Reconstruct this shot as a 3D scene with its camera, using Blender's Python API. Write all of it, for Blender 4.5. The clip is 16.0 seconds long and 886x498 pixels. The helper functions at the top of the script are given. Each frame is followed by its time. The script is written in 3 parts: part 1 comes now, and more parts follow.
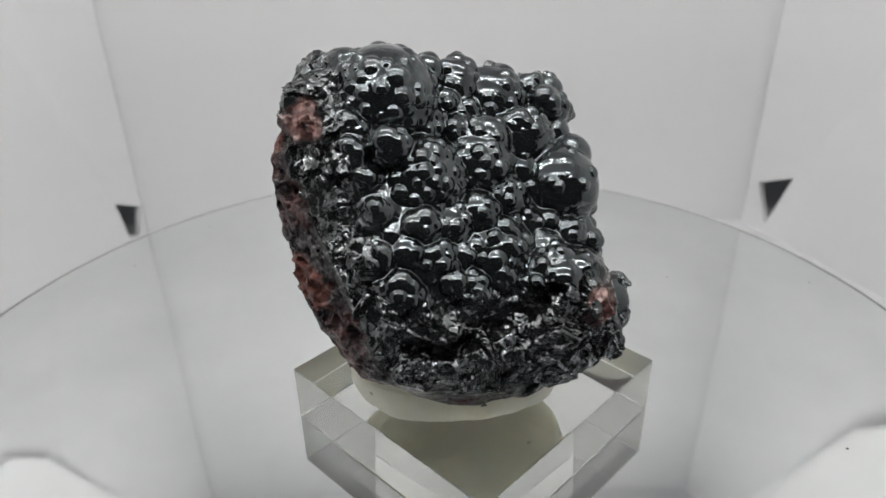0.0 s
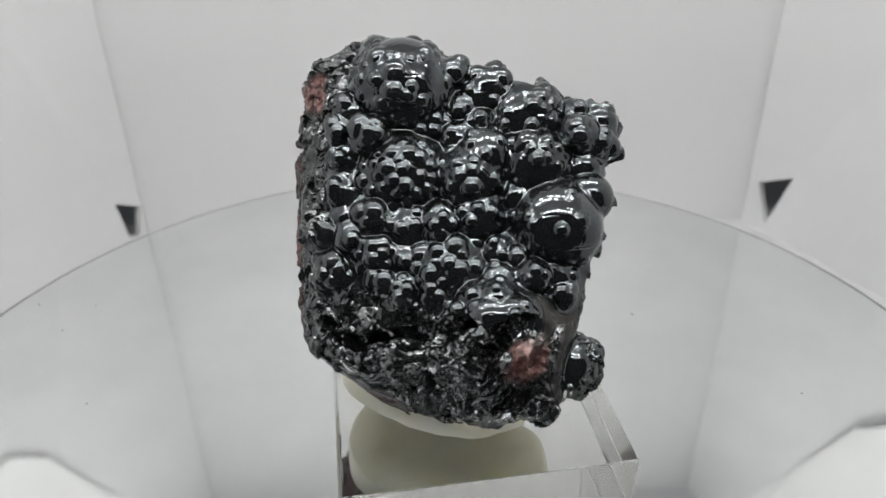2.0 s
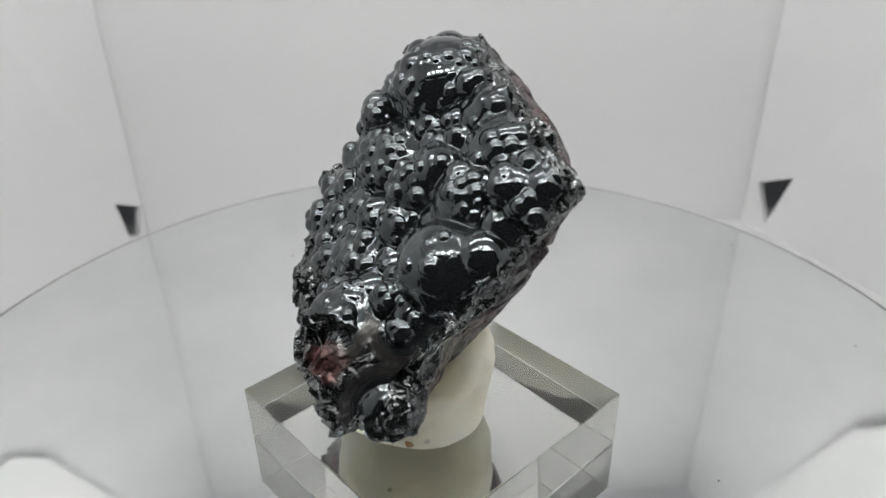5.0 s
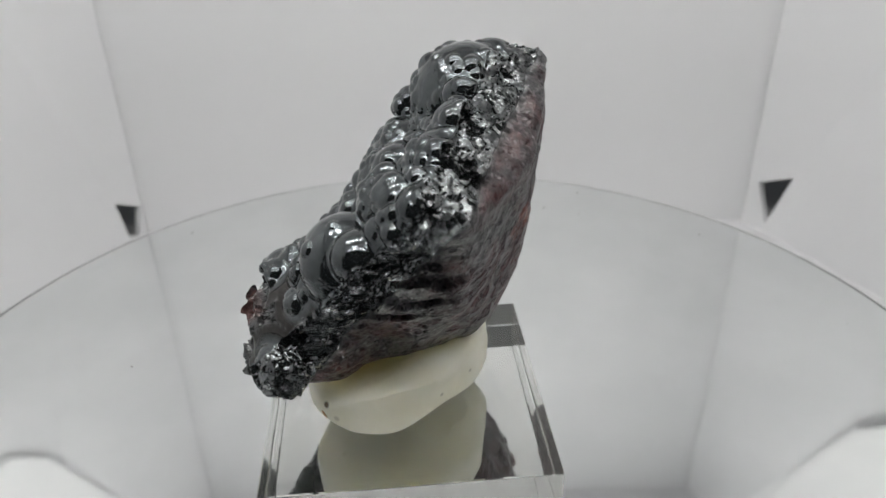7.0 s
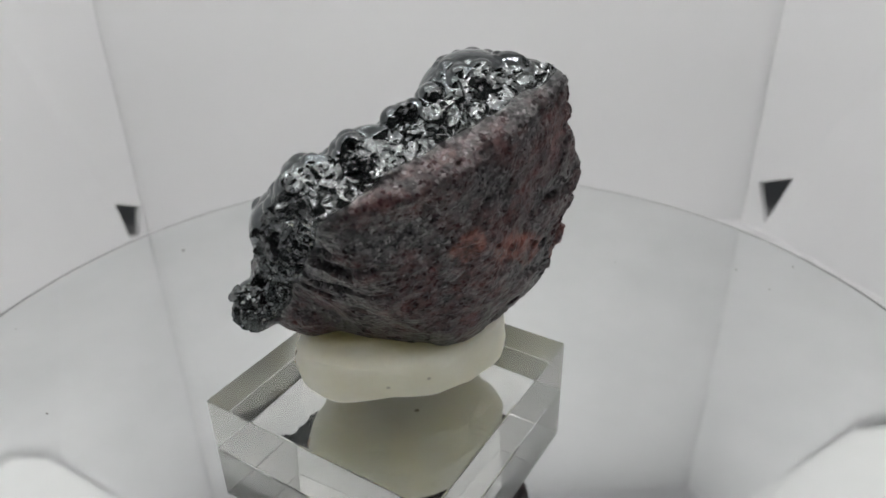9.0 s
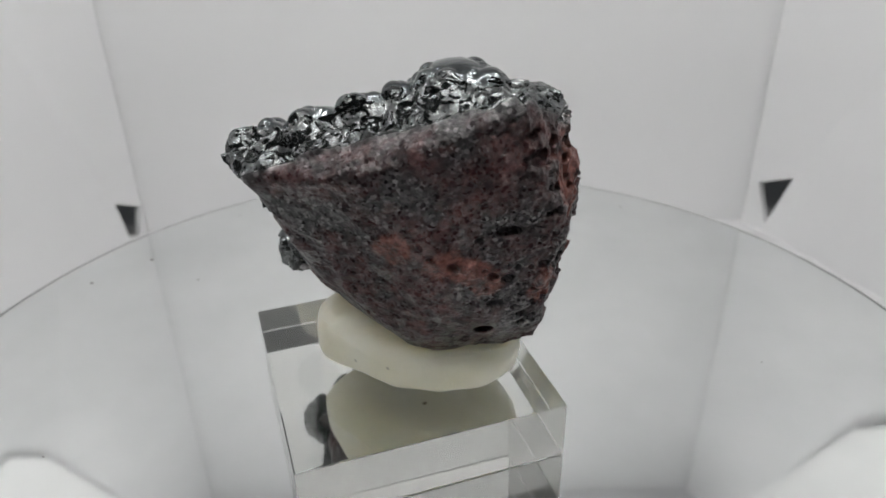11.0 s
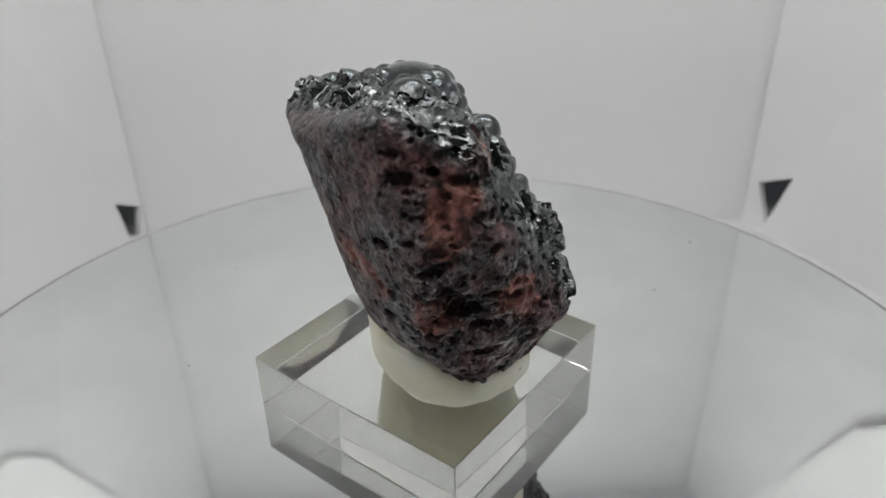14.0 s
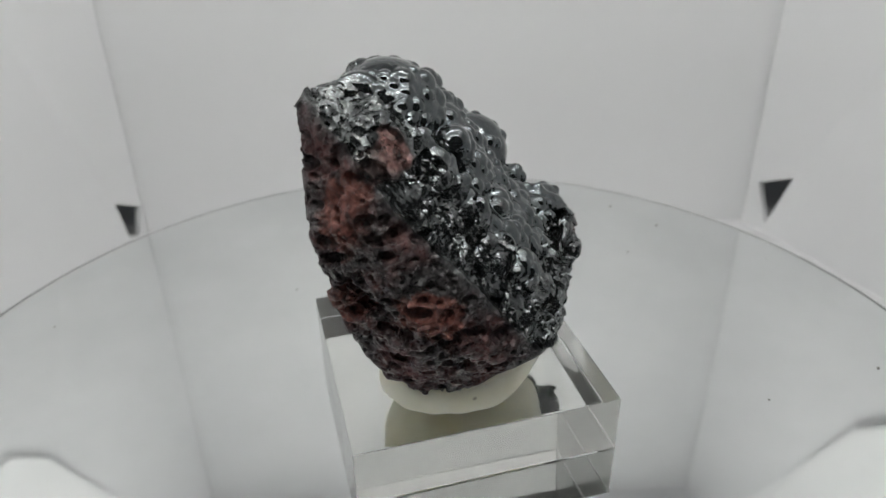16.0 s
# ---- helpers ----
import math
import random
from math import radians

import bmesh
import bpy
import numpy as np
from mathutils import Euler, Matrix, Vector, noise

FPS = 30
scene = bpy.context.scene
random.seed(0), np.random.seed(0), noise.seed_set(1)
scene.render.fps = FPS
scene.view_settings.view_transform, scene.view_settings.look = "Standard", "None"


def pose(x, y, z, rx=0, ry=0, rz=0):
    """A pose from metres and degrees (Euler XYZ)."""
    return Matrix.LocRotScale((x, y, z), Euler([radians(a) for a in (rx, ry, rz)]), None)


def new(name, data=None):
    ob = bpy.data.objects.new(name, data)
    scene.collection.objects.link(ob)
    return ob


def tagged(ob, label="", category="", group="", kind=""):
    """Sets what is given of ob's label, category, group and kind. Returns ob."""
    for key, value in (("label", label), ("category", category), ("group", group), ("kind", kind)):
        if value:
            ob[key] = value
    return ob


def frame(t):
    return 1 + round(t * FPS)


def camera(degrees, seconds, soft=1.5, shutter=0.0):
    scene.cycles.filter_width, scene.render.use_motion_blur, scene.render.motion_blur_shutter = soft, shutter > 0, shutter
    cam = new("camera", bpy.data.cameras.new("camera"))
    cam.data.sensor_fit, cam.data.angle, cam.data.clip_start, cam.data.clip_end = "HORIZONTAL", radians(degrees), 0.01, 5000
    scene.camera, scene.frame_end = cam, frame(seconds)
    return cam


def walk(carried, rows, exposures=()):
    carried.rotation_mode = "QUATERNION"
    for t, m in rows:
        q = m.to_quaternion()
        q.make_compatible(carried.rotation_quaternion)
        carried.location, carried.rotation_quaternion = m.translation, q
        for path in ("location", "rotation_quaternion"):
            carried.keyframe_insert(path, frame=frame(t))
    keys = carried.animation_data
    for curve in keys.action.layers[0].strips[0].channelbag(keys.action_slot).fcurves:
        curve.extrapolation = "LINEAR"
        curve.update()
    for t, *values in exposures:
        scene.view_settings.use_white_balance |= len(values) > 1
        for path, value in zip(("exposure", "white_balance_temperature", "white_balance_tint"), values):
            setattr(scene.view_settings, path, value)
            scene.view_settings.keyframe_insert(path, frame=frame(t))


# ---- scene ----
S = 0.032            # side of the acrylic stand
BASE_H = 0.245 * S   # its thickness; the top of the mirror is z = 0

# camera on a stand before the open front of the light tent
cam = camera(60.5, 16.0)
cam.data.dof.use_dof = True
cam.data.dof.focus_distance, cam.data.dof.aperture_fstop = 0.080, 40.0
CAM = pose(0.0, -0.07545, 0.06831, 59.94, 0, -1.17) @ pose(0, 0, 0, 0, 0, -1.19)
walk(cam, [(0.0, CAM), (16.0, CAM)], exposures=[
    (0.0, 0.15, 6500, 9), (1.5, 0.23, 6500, 9), (4.0, 0.24, 6500, 9), (7.0, 0.14, 6500, 9), (9.0, 0.14, 6500, 9), (11.5, 0.12, 6500, 9), (12.5, 0.05, 6500, 8),
    (16.0, 0.04, 6500, 7)])

# the room round the tent is dim
world = bpy.data.worlds.new("room")
scene.world = world
world.use_nodes = True
world.node_tree.nodes["Background"].inputs[0].default_value = (0.9, 0.95, 1.0, 1)
world.node_tree.nodes["Background"].inputs[1].default_value = 0.035
LED = 48.5


# ---- materials ----
def material(name):
    m = bpy.data.materials.new(name)
    m.use_nodes = True
    nt = m.node_tree
    return m, nt, nt.nodes["Principled BSDF"]


def node(nt, kind, **values):
    n = nt.nodes.new(kind)
    for key, value in values.items():
        if key in n.inputs:
            n.inputs[key].default_value = value
    return n


def coords(nt):
    return nt.nodes.new("ShaderNodeTexCoord").outputs["Object"]


def ramp(nt, source, stops):
    r = nt.nodes.new("ShaderNodeValToRGB")
    el = r.color_ramp.elements
    while len(el) < len(stops):
        el.new(0.5)
    for e, (p, c) in zip(el, stops):
        e.position, e.color = p, (*c, 1) if len(c) == 3 else c
    nt.links.new(source, r.inputs[0])
    return r.outputs[0]


def tex_noise(nt, scale, detail=4.0, rough=0.55, vec=None):
    n = node(nt, "ShaderNodeTexNoise", Scale=scale, Detail=detail, Roughness=rough)
    nt.links.new(vec or coords(nt), n.inputs["Vector"])
    return n.outputs["Fac"]


def bump(nt, bs, height, strength, distance, after=None):
    b = node(nt, "ShaderNodeBump", Strength=strength, Distance=distance)
    nt.links.new(height, b.inputs["Height"])
    if after:
        nt.links.new(after, b.inputs["Normal"])
    nt.links.new(b.outputs[0], bs.inputs["Normal"])
    return b.outputs[0]


def white_sheet(name, tone):
    m, nt, bs = material(name)
    a = tex_noise(nt, 14.0, 3)
    col = ramp(nt, a, [(0.3, [c * 0.96 for c in tone]), (0.7, tone)])
    nt.links.new(col, bs.inputs["Base Color"])
    bs.inputs["Roughness"].default_value = 0.55
    bump(nt, bs, tex_noise(nt, 900.0, 2), 0.1, 0.0001)
    return m


def plain(name, colour, rough=0.5, metal=0.0):
    m, nt, bs = material(name)
    bs.inputs["Base Color"].default_value = (*colour, 1)
    bs.inputs["Roughness"].default_value = rough
    bs.inputs["Metallic"].default_value = metal
    return m


WHITE = white_sheet("white_sheet", (0.80, 0.80, 0.81))
# lighter than the walls: brightness put into the colour of the added sheets
BRIGHT_WHITE = white_sheet("bright_patch_white", (0.93, 0.93, 0.93))
BODY_WHITE = plain("white_plastic", (0.75, 0.75, 0.74), 0.4)


def mirror_material():
    m, nt, bs = material("mirror")
    bs.inputs["Metallic"].default_value = 1.0
    smear = tex_noise(nt, 60.0, 5)
    nt.links.new(ramp(nt, smear, [(0.35, (0.71, 0.725, 0.725)), (0.7, (0.77, 0.78, 0.78))]), bs.inputs["Base Color"])
    nt.links.new(ramp(nt, smear, [(0.3, (0.03, 0.03, 0.03)), (0.75, (0.07, 0.07, 0.07))]), bs.inputs["Roughness"])
    return m


MIRROR = mirror_material()
MIRROR_EDGE = plain("mirror_edge", (0.10, 0.105, 0.10), 0.35)


DUST = plain("dust", (0.22, 0.21, 0.20), 0.9)


def acrylic_material(name, rough):
    m, nt, bs = material(name)
    bs.inputs["Transmission Weight"].default_value = 1.0
    bs.inputs["IOR"].default_value = 1.49
    bs.inputs["Base Color"].default_value = (0.99, 0.99, 0.975, 1)
    bs.inputs["Roughness"].default_value = rough
    if rough > 0.02:       # side faces: some plain white mixed in to brighten them
        bs.inputs["Transmission Weight"].default_value = 0.80
        bs.inputs["Base Color"].default_value = (0.95, 0.95, 0.92, 1)
    return m


ACRYLIC = acrylic_material("clear_acrylic", 0.01)
ACRYLIC_SIDE = acrylic_material("whitened_acrylic", 0.03)


def putty_material():
    m, nt, bs = material("putty")
    a, f = tex_noise(nt, 120.0, 5), tex_noise(nt, 900.0, 4)
    col = ramp(nt, a, [(0.3, (0.76, 0.72, 0.57)), (0.7, (0.86, 0.83, 0.70))])
    dots = node(nt, "ShaderNodeTexVoronoi", Scale=420.0)
    nt.links.new(coords(nt), dots.inputs["Vector"])
    few = node(nt, "ShaderNodeTexVoronoi", Scale=420.0)
    nt.links.new(coords(nt), few.inputs["Vector"])
    sep = nt.nodes.new("ShaderNodeSeparateColor")
    nt.links.new(few.outputs["Color"], sep.inputs[0])
    both = nt.nodes.new("ShaderNodeMath")
    both.operation = "MULTIPLY"
    nt.links.new(ramp(nt, dots.outputs["Distance"], [(0.10, (1, 1, 1)), (0.2, (0, 0, 0))]), both.inputs[0])
    nt.links.new(ramp(nt, sep.outputs[0], [(0.86, (0, 0, 0)), (0.88, (1, 1, 1))]), both.inputs[1])
    dirt = nt.nodes.new("ShaderNodeMix")
    dirt.data_type = "RGBA"
    dirt.inputs["B"].default_value = (0.13, 0.09, 0.05, 1)
    nt.links.new(both.outputs[0], dirt.inputs["Factor"])
    nt.links.new(col, dirt.inputs["A"])
    nt.links.new(dirt.outputs["Result"], bs.inputs["Base Color"])
    bs.inputs["Roughness"].default_value = 0.5
    bs.inputs["Subsurface Weight"].default_value = 1.0
    bs.inputs["Subsurface Scale"].default_value = 1.0
    bs.inputs["Subsurface Radius"].default_value = (0.009, 0.0085, 0.0075)
    bump(nt, bs, f, 0.35, 0.0003)
    return m


PUTTY = putty_material()
AMBER = plain("amber_grain", (0.33, 0.17, 0.05), 0.4)


def led_material():
    m, nt, bs = material("led")
    bs.inputs["Base Color"].default_value = (0.8, 0.8, 0.8, 1)
    bs.inputs["Emission Color"].default_value = (1.0, 0.99, 0.968, 1)
    bs.inputs["Emission Strength"].default_value = LED
    return m


LIT = led_material()


def rock_material():
    m, nt, bs = material("hematite")
    link = nt.links.new
    pos = coords(nt)

    def attribute(name):
        a = nt.nodes.new("ShaderNodeAttribute")
        a.attribute_name = name
        return a.outputs["Fac"]

    def mix(fac, a, b):
        n = nt.nodes.new("ShaderNodeMix")
        n.data_type = "RGBA"
        link(fac, n.inputs["Factor"])
        for sock, v in ((n.inputs["A"], a), (n.inputs["B"], b)):
            if isinstance(v, tuple):
                sock.default_value = (*v, 1)
            else:
                link(v, sock)
        return n.outputs["Result"]

    crust, matte, rust = attribute("crust"), attribute("matte"), attribute("rust")
    fine, mid, coarse = tex_noise(nt, 2000.0, 4, 0.7, pos), tex_noise(nt, 700.0, 6, 0.7, pos), tex_noise(nt, 160.0, 5, 0.6, pos)

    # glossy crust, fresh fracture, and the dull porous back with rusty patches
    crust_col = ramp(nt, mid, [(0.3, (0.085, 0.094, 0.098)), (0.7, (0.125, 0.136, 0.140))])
    # darker and less glossy in the valleys between the lobes
    dulled = attribute("valley")
    crust_col = mix(dulled, crust_col, ramp(nt, mid, [(0.3, (0.022, 0.020, 0.019)), (0.7, (0.060, 0.056, 0.053))]))
    frac_col = ramp(nt, mid, [(0.3, (0.035, 0.037, 0.038)), (0.5, (0.120, 0.126, 0.128)), (0.75, (0.32, 0.33, 0.333))])
    salt = node(nt, "ShaderNodeTexVoronoi", Scale=2900.0)
    link(pos, salt.inputs["Vector"])
    chip = nt.nodes.new("ShaderNodeSeparateColor")
    link(salt.outputs["Color"], chip.inputs[0])
    grey = ramp(nt, chip.outputs[0], [(0.0, (0.010, 0.009, 0.010)), (0.55, (0.036, 0.032, 0.034)), (0.85, (0.075, 0.068, 0.072)), (1.0, (0.17, 0.16, 0.165))])
    purple = ramp(nt, mid, [(0.36, (0.014, 0.006, 0.007)), (0.5, (0.058, 0.025, 0.026)), (0.66, (0.130, 0.062, 0.060))])
    dull = mix(ramp(nt, coarse, [(0.42, (0, 0, 0)), (0.60, (1, 1, 1))]), grey, purple)
    red = ramp(nt, mid, [(0.34, (0.020, 0.008, 0.008)), (0.5, (0.120, 0.038, 0.030)), (0.70, (0.30, 0.118, 0.090))])
    dull = mix(rust, dull, red)
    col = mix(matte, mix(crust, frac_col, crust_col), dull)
    col = mix(rust, col, red)
    link(col, bs.inputs["Base Color"])

    metal = mix(matte, mix(crust, (0.95, 0.95, 0.95), mix(dulled, (0.95, 0.95, 0.95), (0.5, 0.5, 0.5))), ramp(nt, chip.outputs[1], [(0.72, (0.05, 0.05, 0.05)), (0.80, (0.85, 0.85, 0.85))]))
    metal = mix(rust, metal, (0.1, 0.1, 0.1))
    link(metal, bs.inputs["Metallic"])
    rough_crust = ramp(nt, coarse, [(0.35, (0.05, 0.05, 0.05)), (0.7, (0.12, 0.12, 0.12))])
    rough_crust = mix(dulled, rough_crust, (0.30, 0.30, 0.30))
    rough = mix(matte, mix(crust, (0.22, 0.22, 0.22), rough_crust), (0.38, 0.38, 0.38))
    link(rough, bs.inputs["Roughness"])

    # crystal facets on the fracture: one tilt a grain
    grains = []
    for scale, amount in ((700.0, 0.95), (1900.0, 0.45)):
        v = node(nt, "ShaderNodeTexVoronoi", Scale=scale)
        link(pos, v.inputs["Vector"])
        sub = nt.nodes.new("ShaderNodeVectorMath")
        sub.operation = "SUBTRACT"
        link(v.outputs["Color"], sub.inputs[0])
        sub.inputs[1].default_value = (0.5, 0.5, 0.5)
        sc = nt.nodes.new("ShaderNodeVectorMath")
        sc.operation = "SCALE"
        link(sub.outputs[0], sc.inputs[0])
        sc.inputs["Scale"].default_value = amount
        grains.append(sc.outputs[0])
    tilt = nt.nodes.new("ShaderNodeVectorMath")
    link(grains[0], tilt.inputs[0])
    link(grains[1], tilt.inputs[1])
    only = nt.nodes.new("ShaderNodeVectorMath")
    only.operation = "SCALE"
    link(tilt.outputs[0], only.inputs[0])
    keep = nt.nodes.new("ShaderNodeMath")
    keep.operation = "SUBTRACT"
    keep.inputs[0].default_value = 1.0
    link(crust, keep.inputs[1])
    less = nt.nodes.new("ShaderNodeMath")
    less.operation = "MULTIPLY_ADD"
    link(matte, less.inputs[0])
    less.inputs[1].default_value = -0.4
    link(keep.outputs[0], less.inputs[2])
    less.use_clamp = True
    link(less.outputs[0], only.inputs["Scale"])
    geo = nt.nodes.new("ShaderNodeNewGeometry")
    add = nt.nodes.new("ShaderNodeVectorMath")
    link(geo.outputs["Normal"], add.inputs[0])
    link(only.outputs[0], add.inputs[1])
    norm = nt.nodes.new("ShaderNodeVectorMath")
    norm.operation = "NORMALIZE"
    link(add.outputs[0], norm.inputs[0])

    # pebbled cells of the crust and grain of the rest
    crack = node(nt, "ShaderNodeTexVoronoi", Scale=780.0)
    crack.feature = "DISTANCE_TO_EDGE"
    link(pos, crack.inputs["Vector"])
    height = mix(crust, mix(matte, (0.5, 0.5, 0.5), ramp(nt, fine, [(0.30, (0, 0, 0)), (0.70, (1, 1, 1))])), ramp(nt, crack.outputs["Distance"], [(0.0, (0.50, 0.50, 0.50)), (0.10, (0.60, 0.60, 0.60)), (0.25, (0.66, 0.66, 0.66)), (0.5, (0.7, 0.7, 0.7))]))
    bump(nt, bs, height, 0.32, 0.0003, norm.outputs[0])
    return m


ROCK = rock_material()


# ---- building helpers ----
def mesh_of(name, bm, mat, smooth=False):
    me = bpy.data.meshes.new(name)
    bm.to_mesh(me)
    bm.free()
    me.materials.append(mat)
    if smooth:
        me.polygons.foreach_set("use_smooth", [True] * len(me.polygons))
    return me


def part(name, bm, mat, parent=None, label="", smooth=False):
    ob = new(name, mesh_of(name, bm, mat, smooth))
    ob.parent = parent
    return tagged(ob, label)


def box(bm, x0, x1, y0, y1, z0, z1):
    m = Matrix.Translation(((x0 + x1) / 2, (y0 + y1) / 2, (z0 + z1) / 2)) @ Matrix.Diagonal((x1 - x0, y1 - y0, z1 - z0, 1))
    return bmesh.ops.create_cube(bm, size=1, matrix=m)["verts"]


def drum(bm, radius, z0, z1, seg=160, centre=(0, 0)):
    bmesh.ops.create_cone(bm, cap_ends=True, segments=seg, radius1=radius, radius2=radius, depth=z1 - z0,
                          matrix=Matrix.Translation((*centre, (z0 + z1) / 2)))


# ---- the light tent ----
FLOOR_Z, TOP_Z = -0.046, 0.165
BACK_Y = 0.1346
LEFT_X, RIGHT_X = -0.0888, 0.1001
WALL = 0.002


def panel(name, corner, way, length, hole, fold, lean):
    """An upright sheet from corner along way with a cut-out, folded along the line from fold[0] to fold[1]; the part
    before the fold leans outwards. Points are distances along the sheet and heights."""
    bm = bmesh.new()
    way = Vector((*way, 0)).normalized()
    out = Vector((way.y, -way.x, 0)) * (-1 if corner[0] > 0 else 1)
    low, high = fold

    def fill(loops):
        edges = []
        for loop in loops:
            vs = [bm.verts.new(Vector((*corner, 0)) + way * u + Vector((0, 0, z)) - out * o) for u, z, o in loop]
            edges += [bm.edges.new((vs[i], vs[(i + 1) % len(vs)])) for i in range(len(vs))]
        bmesh.ops.triangle_fill(bm, use_beauty=True, edges=edges)

    fill([[(0, FLOOR_Z, 0), (low[0], FLOOR_Z, 0), (*low, 0), (*high, 0), (0, TOP_Z, 0)], [(*h, 0) for h in hole]])
    fill([[(low[0], FLOOR_Z, 0), (length, FLOOR_Z, lean), (length, TOP_Z, lean), (*high, 0), (*low, 0)]])
    bmesh.ops.remove_doubles(bm, verts=bm.verts[:], dist=1e-6)
    bmesh.ops.recalc_face_normals(bm, faces=bm.faces[:])
    extr = bmesh.ops.extrude_face_region(bm, geom=bm.faces[:])
    bmesh.ops.translate(bm, vec=-out * WALL, verts=[v for v in extr["geom"] if isinstance(v, bmesh.types.BMVert)])
    bmesh.ops.recalc_face_normals(bm, faces=bm.faces[:])
    return tagged(part(name, bm, WHITE), kind="structure")


bm = bmesh.new()
box(bm, LEFT_X, RIGHT_X, BACK_Y, BACK_Y + WALL, FLOOR_Z, TOP_Z)
tagged(part("wall_back", bm, WHITE), kind="structure")
panel("wall_left", (LEFT_X, BACK_Y), (-0.5, -0.866), 0.26,
      [(0.0087, -0.0299), (0.0006, -0.0342), (0.0029, -0.0432), (0.0066, -0.0423)], ((0.0099, -0.0295), (0.0687, TOP_Z)), 0.03)
panel("wall_right", (RIGHT_X, BACK_Y), (0.5, -0.866), 0.26,
      [(0.0034, -0.0311), (0.0143, -0.0256), (0.0084, -0.0434)], ((0.0155, -0.0252), (0.0912, TOP_Z)), 0.03)


def bright_sheet(name, corner, way):
    """An added sheet before the side wall, standing off a little at its lower edge; its lighter
    white paints the bright wedge that the mirror shows.
    """
    bm = bmesh.new()
    way = Vector((*way, 0)).normalized()
    inward = Vector((way.y, -way.x, 0)) * (-1 if corner[0] < 0 else 1)
    rows = [bm.verts.new(Vector((*corner, z)) + way * u + inward * o)
            for u, z, o in ((0.018, 0.162, 0.0015), (0.036, 0.126, 0.003), (0.0465, 0.104, 0.0042), (0.053, 0.090, 0.005), (0.062, 0.082, 0.0055), (0.20, 0.070, 0.007), (0.20, 0.162, 0.0015))]
    bm.faces.new(rows)
    extr = bmesh.ops.extrude_face_region(bm, geom=bm.faces[:])
    bmesh.ops.translate(bm, vec=-inward * 0.0008, verts=[v for v in extr["geom"] if isinstance(v, bmesh.types.BMVert)])
    bmesh.ops.recalc_face_normals(bm, faces=bm.faces[:])
    bmesh.ops.triangulate(bm, faces=bm.faces[:])
    return tagged(part(name, bm, BRIGHT_WHITE), kind="structure")


bright_sheet("bright_sheet_1", (LEFT_X, BACK_Y), (-0.5, -0.866))
bright_sheet("bright_sheet_2", (RIGHT_X, BACK_Y), (0.5, -0.866))
bm = bmesh.new()
box(bm, -0.26, 0.26, -0.14, 0.2, FLOOR_Z - 0.003, FLOOR_Z)
tagged(part("floor", bm, WHITE), kind="structure")
bm = bmesh.new()
box(bm, -0.26, 0.26, -0.085, 0.2, TOP_Z, TOP_Z + 0.003)
tagged(part("ceiling", bm, WHITE), kind="structure")


# ---- lamps under the ceiling ----
def led_strip(y):
    bm = bmesh.new()
    box(bm, -0.095, 0.095, y - 0.005, y + 0.005, TOP_Z - 0.0025, TOP_Z)
    strip = tagged(part("led_strip", bm, BODY_WHITE), "narrow white strip of bright lamps under the tent top", "lamp",
                   "lamp strips of the tent")
    bm = bmesh.new()
    box(bm, -0.0075, 0.0075, -0.004, 0.004, -0.002, 0)
    me = mesh_of("led", bm, LIT)
    for i in range(6):
        ob = new("led", me)
        ob.parent = strip
        ob.location = (-0.085 + 0.034 * i, y, TOP_Z - 0.0027)


led_strip(-0.064)
led_strip(0.022)


# ---- turntable ----
def turntable():
    bm = bmesh.new()
    drum(bm, 0.062, FLOOR_Z, -0.0035, centre=(0, 0.002))
    tagged(part("turntable", bm, BODY_WHITE), "low round white plastic turntable housing under the mirror", "turntable")
    bm = bmesh.new()
    drum(bm, 0.0722, -0.0035, 0, 240)
    ob = tagged(part("mirror_disc", bm, MIRROR), "round grey mirror plate turning under the stand", "mirror")
    bm = bmesh.new()
    ring = [[bm.verts.new((r * math.cos(a * math.tau / 240), r * math.sin(a * math.tau / 240), z)) for a in range(240)]
            for r, z in ((0.0722, -0.0001), (0.0733, -0.0004), (0.0733, -0.0035), (0.0722, -0.0035))]
    for k in range(4):
        for a in range(240):
            bm.faces.new((ring[k][a], ring[k - 1][a], ring[k - 1][a - 1], ring[k][a - 1]))
    bmesh.ops.recalc_face_normals(bm, faces=bm.faces[:])
    part("bevelled_rim", bm, MIRROR_EDGE, ob, "dull grey ground glass edge")
    bm = bmesh.new()
    for _ in range(18):
        a, r = random.uniform(0, math.tau), 0.07 * math.sqrt(random.uniform(0.1, 1))
        size = random.choice((0.00008, 0.0001, 0.00013, 0.0002))
        m = pose(r * math.cos(a), r * math.sin(a), size * 0.3, 0, 0, random.uniform(0, 360)) @ Matrix.Diagonal((size * 1.6, size, size * 0.5, 1))
        bmesh.ops.create_icosphere(bm, subdivisions=1, radius=1, matrix=m)
    tagged(part("dust", bm, DUST, ob, "grey dust specks on the glass"), kind="stuff")
    ob.location = (0, 0.002, 0)
    return ob


def acrylic_stand():
    bm = bmesh.new()
    box(bm, -S / 2, S / 2, -S / 2, S / 2, 0.00005, BASE_H)
    bmesh.ops.bevel(bm, geom=bm.edges[:], offset=0.00018, segments=2, affect="EDGES", profile=0.6)
    bmesh.ops.transform(bm, matrix=pose(0.158 * S, -0.006 * S, 0, 0, 0, 45 - 0.86), verts=bm.verts[:])
    ob = tagged(part("acrylic_stand", bm, ACRYLIC), "clear square acrylic display block on the mirror", "display stand")
    ob.data.materials.append(ACRYLIC_SIDE)
    for p in ob.data.polygons:
        if abs(p.normal.z) < 0.3:
            p.material_index = 1
    ob.visible_shadow = False
    return ob


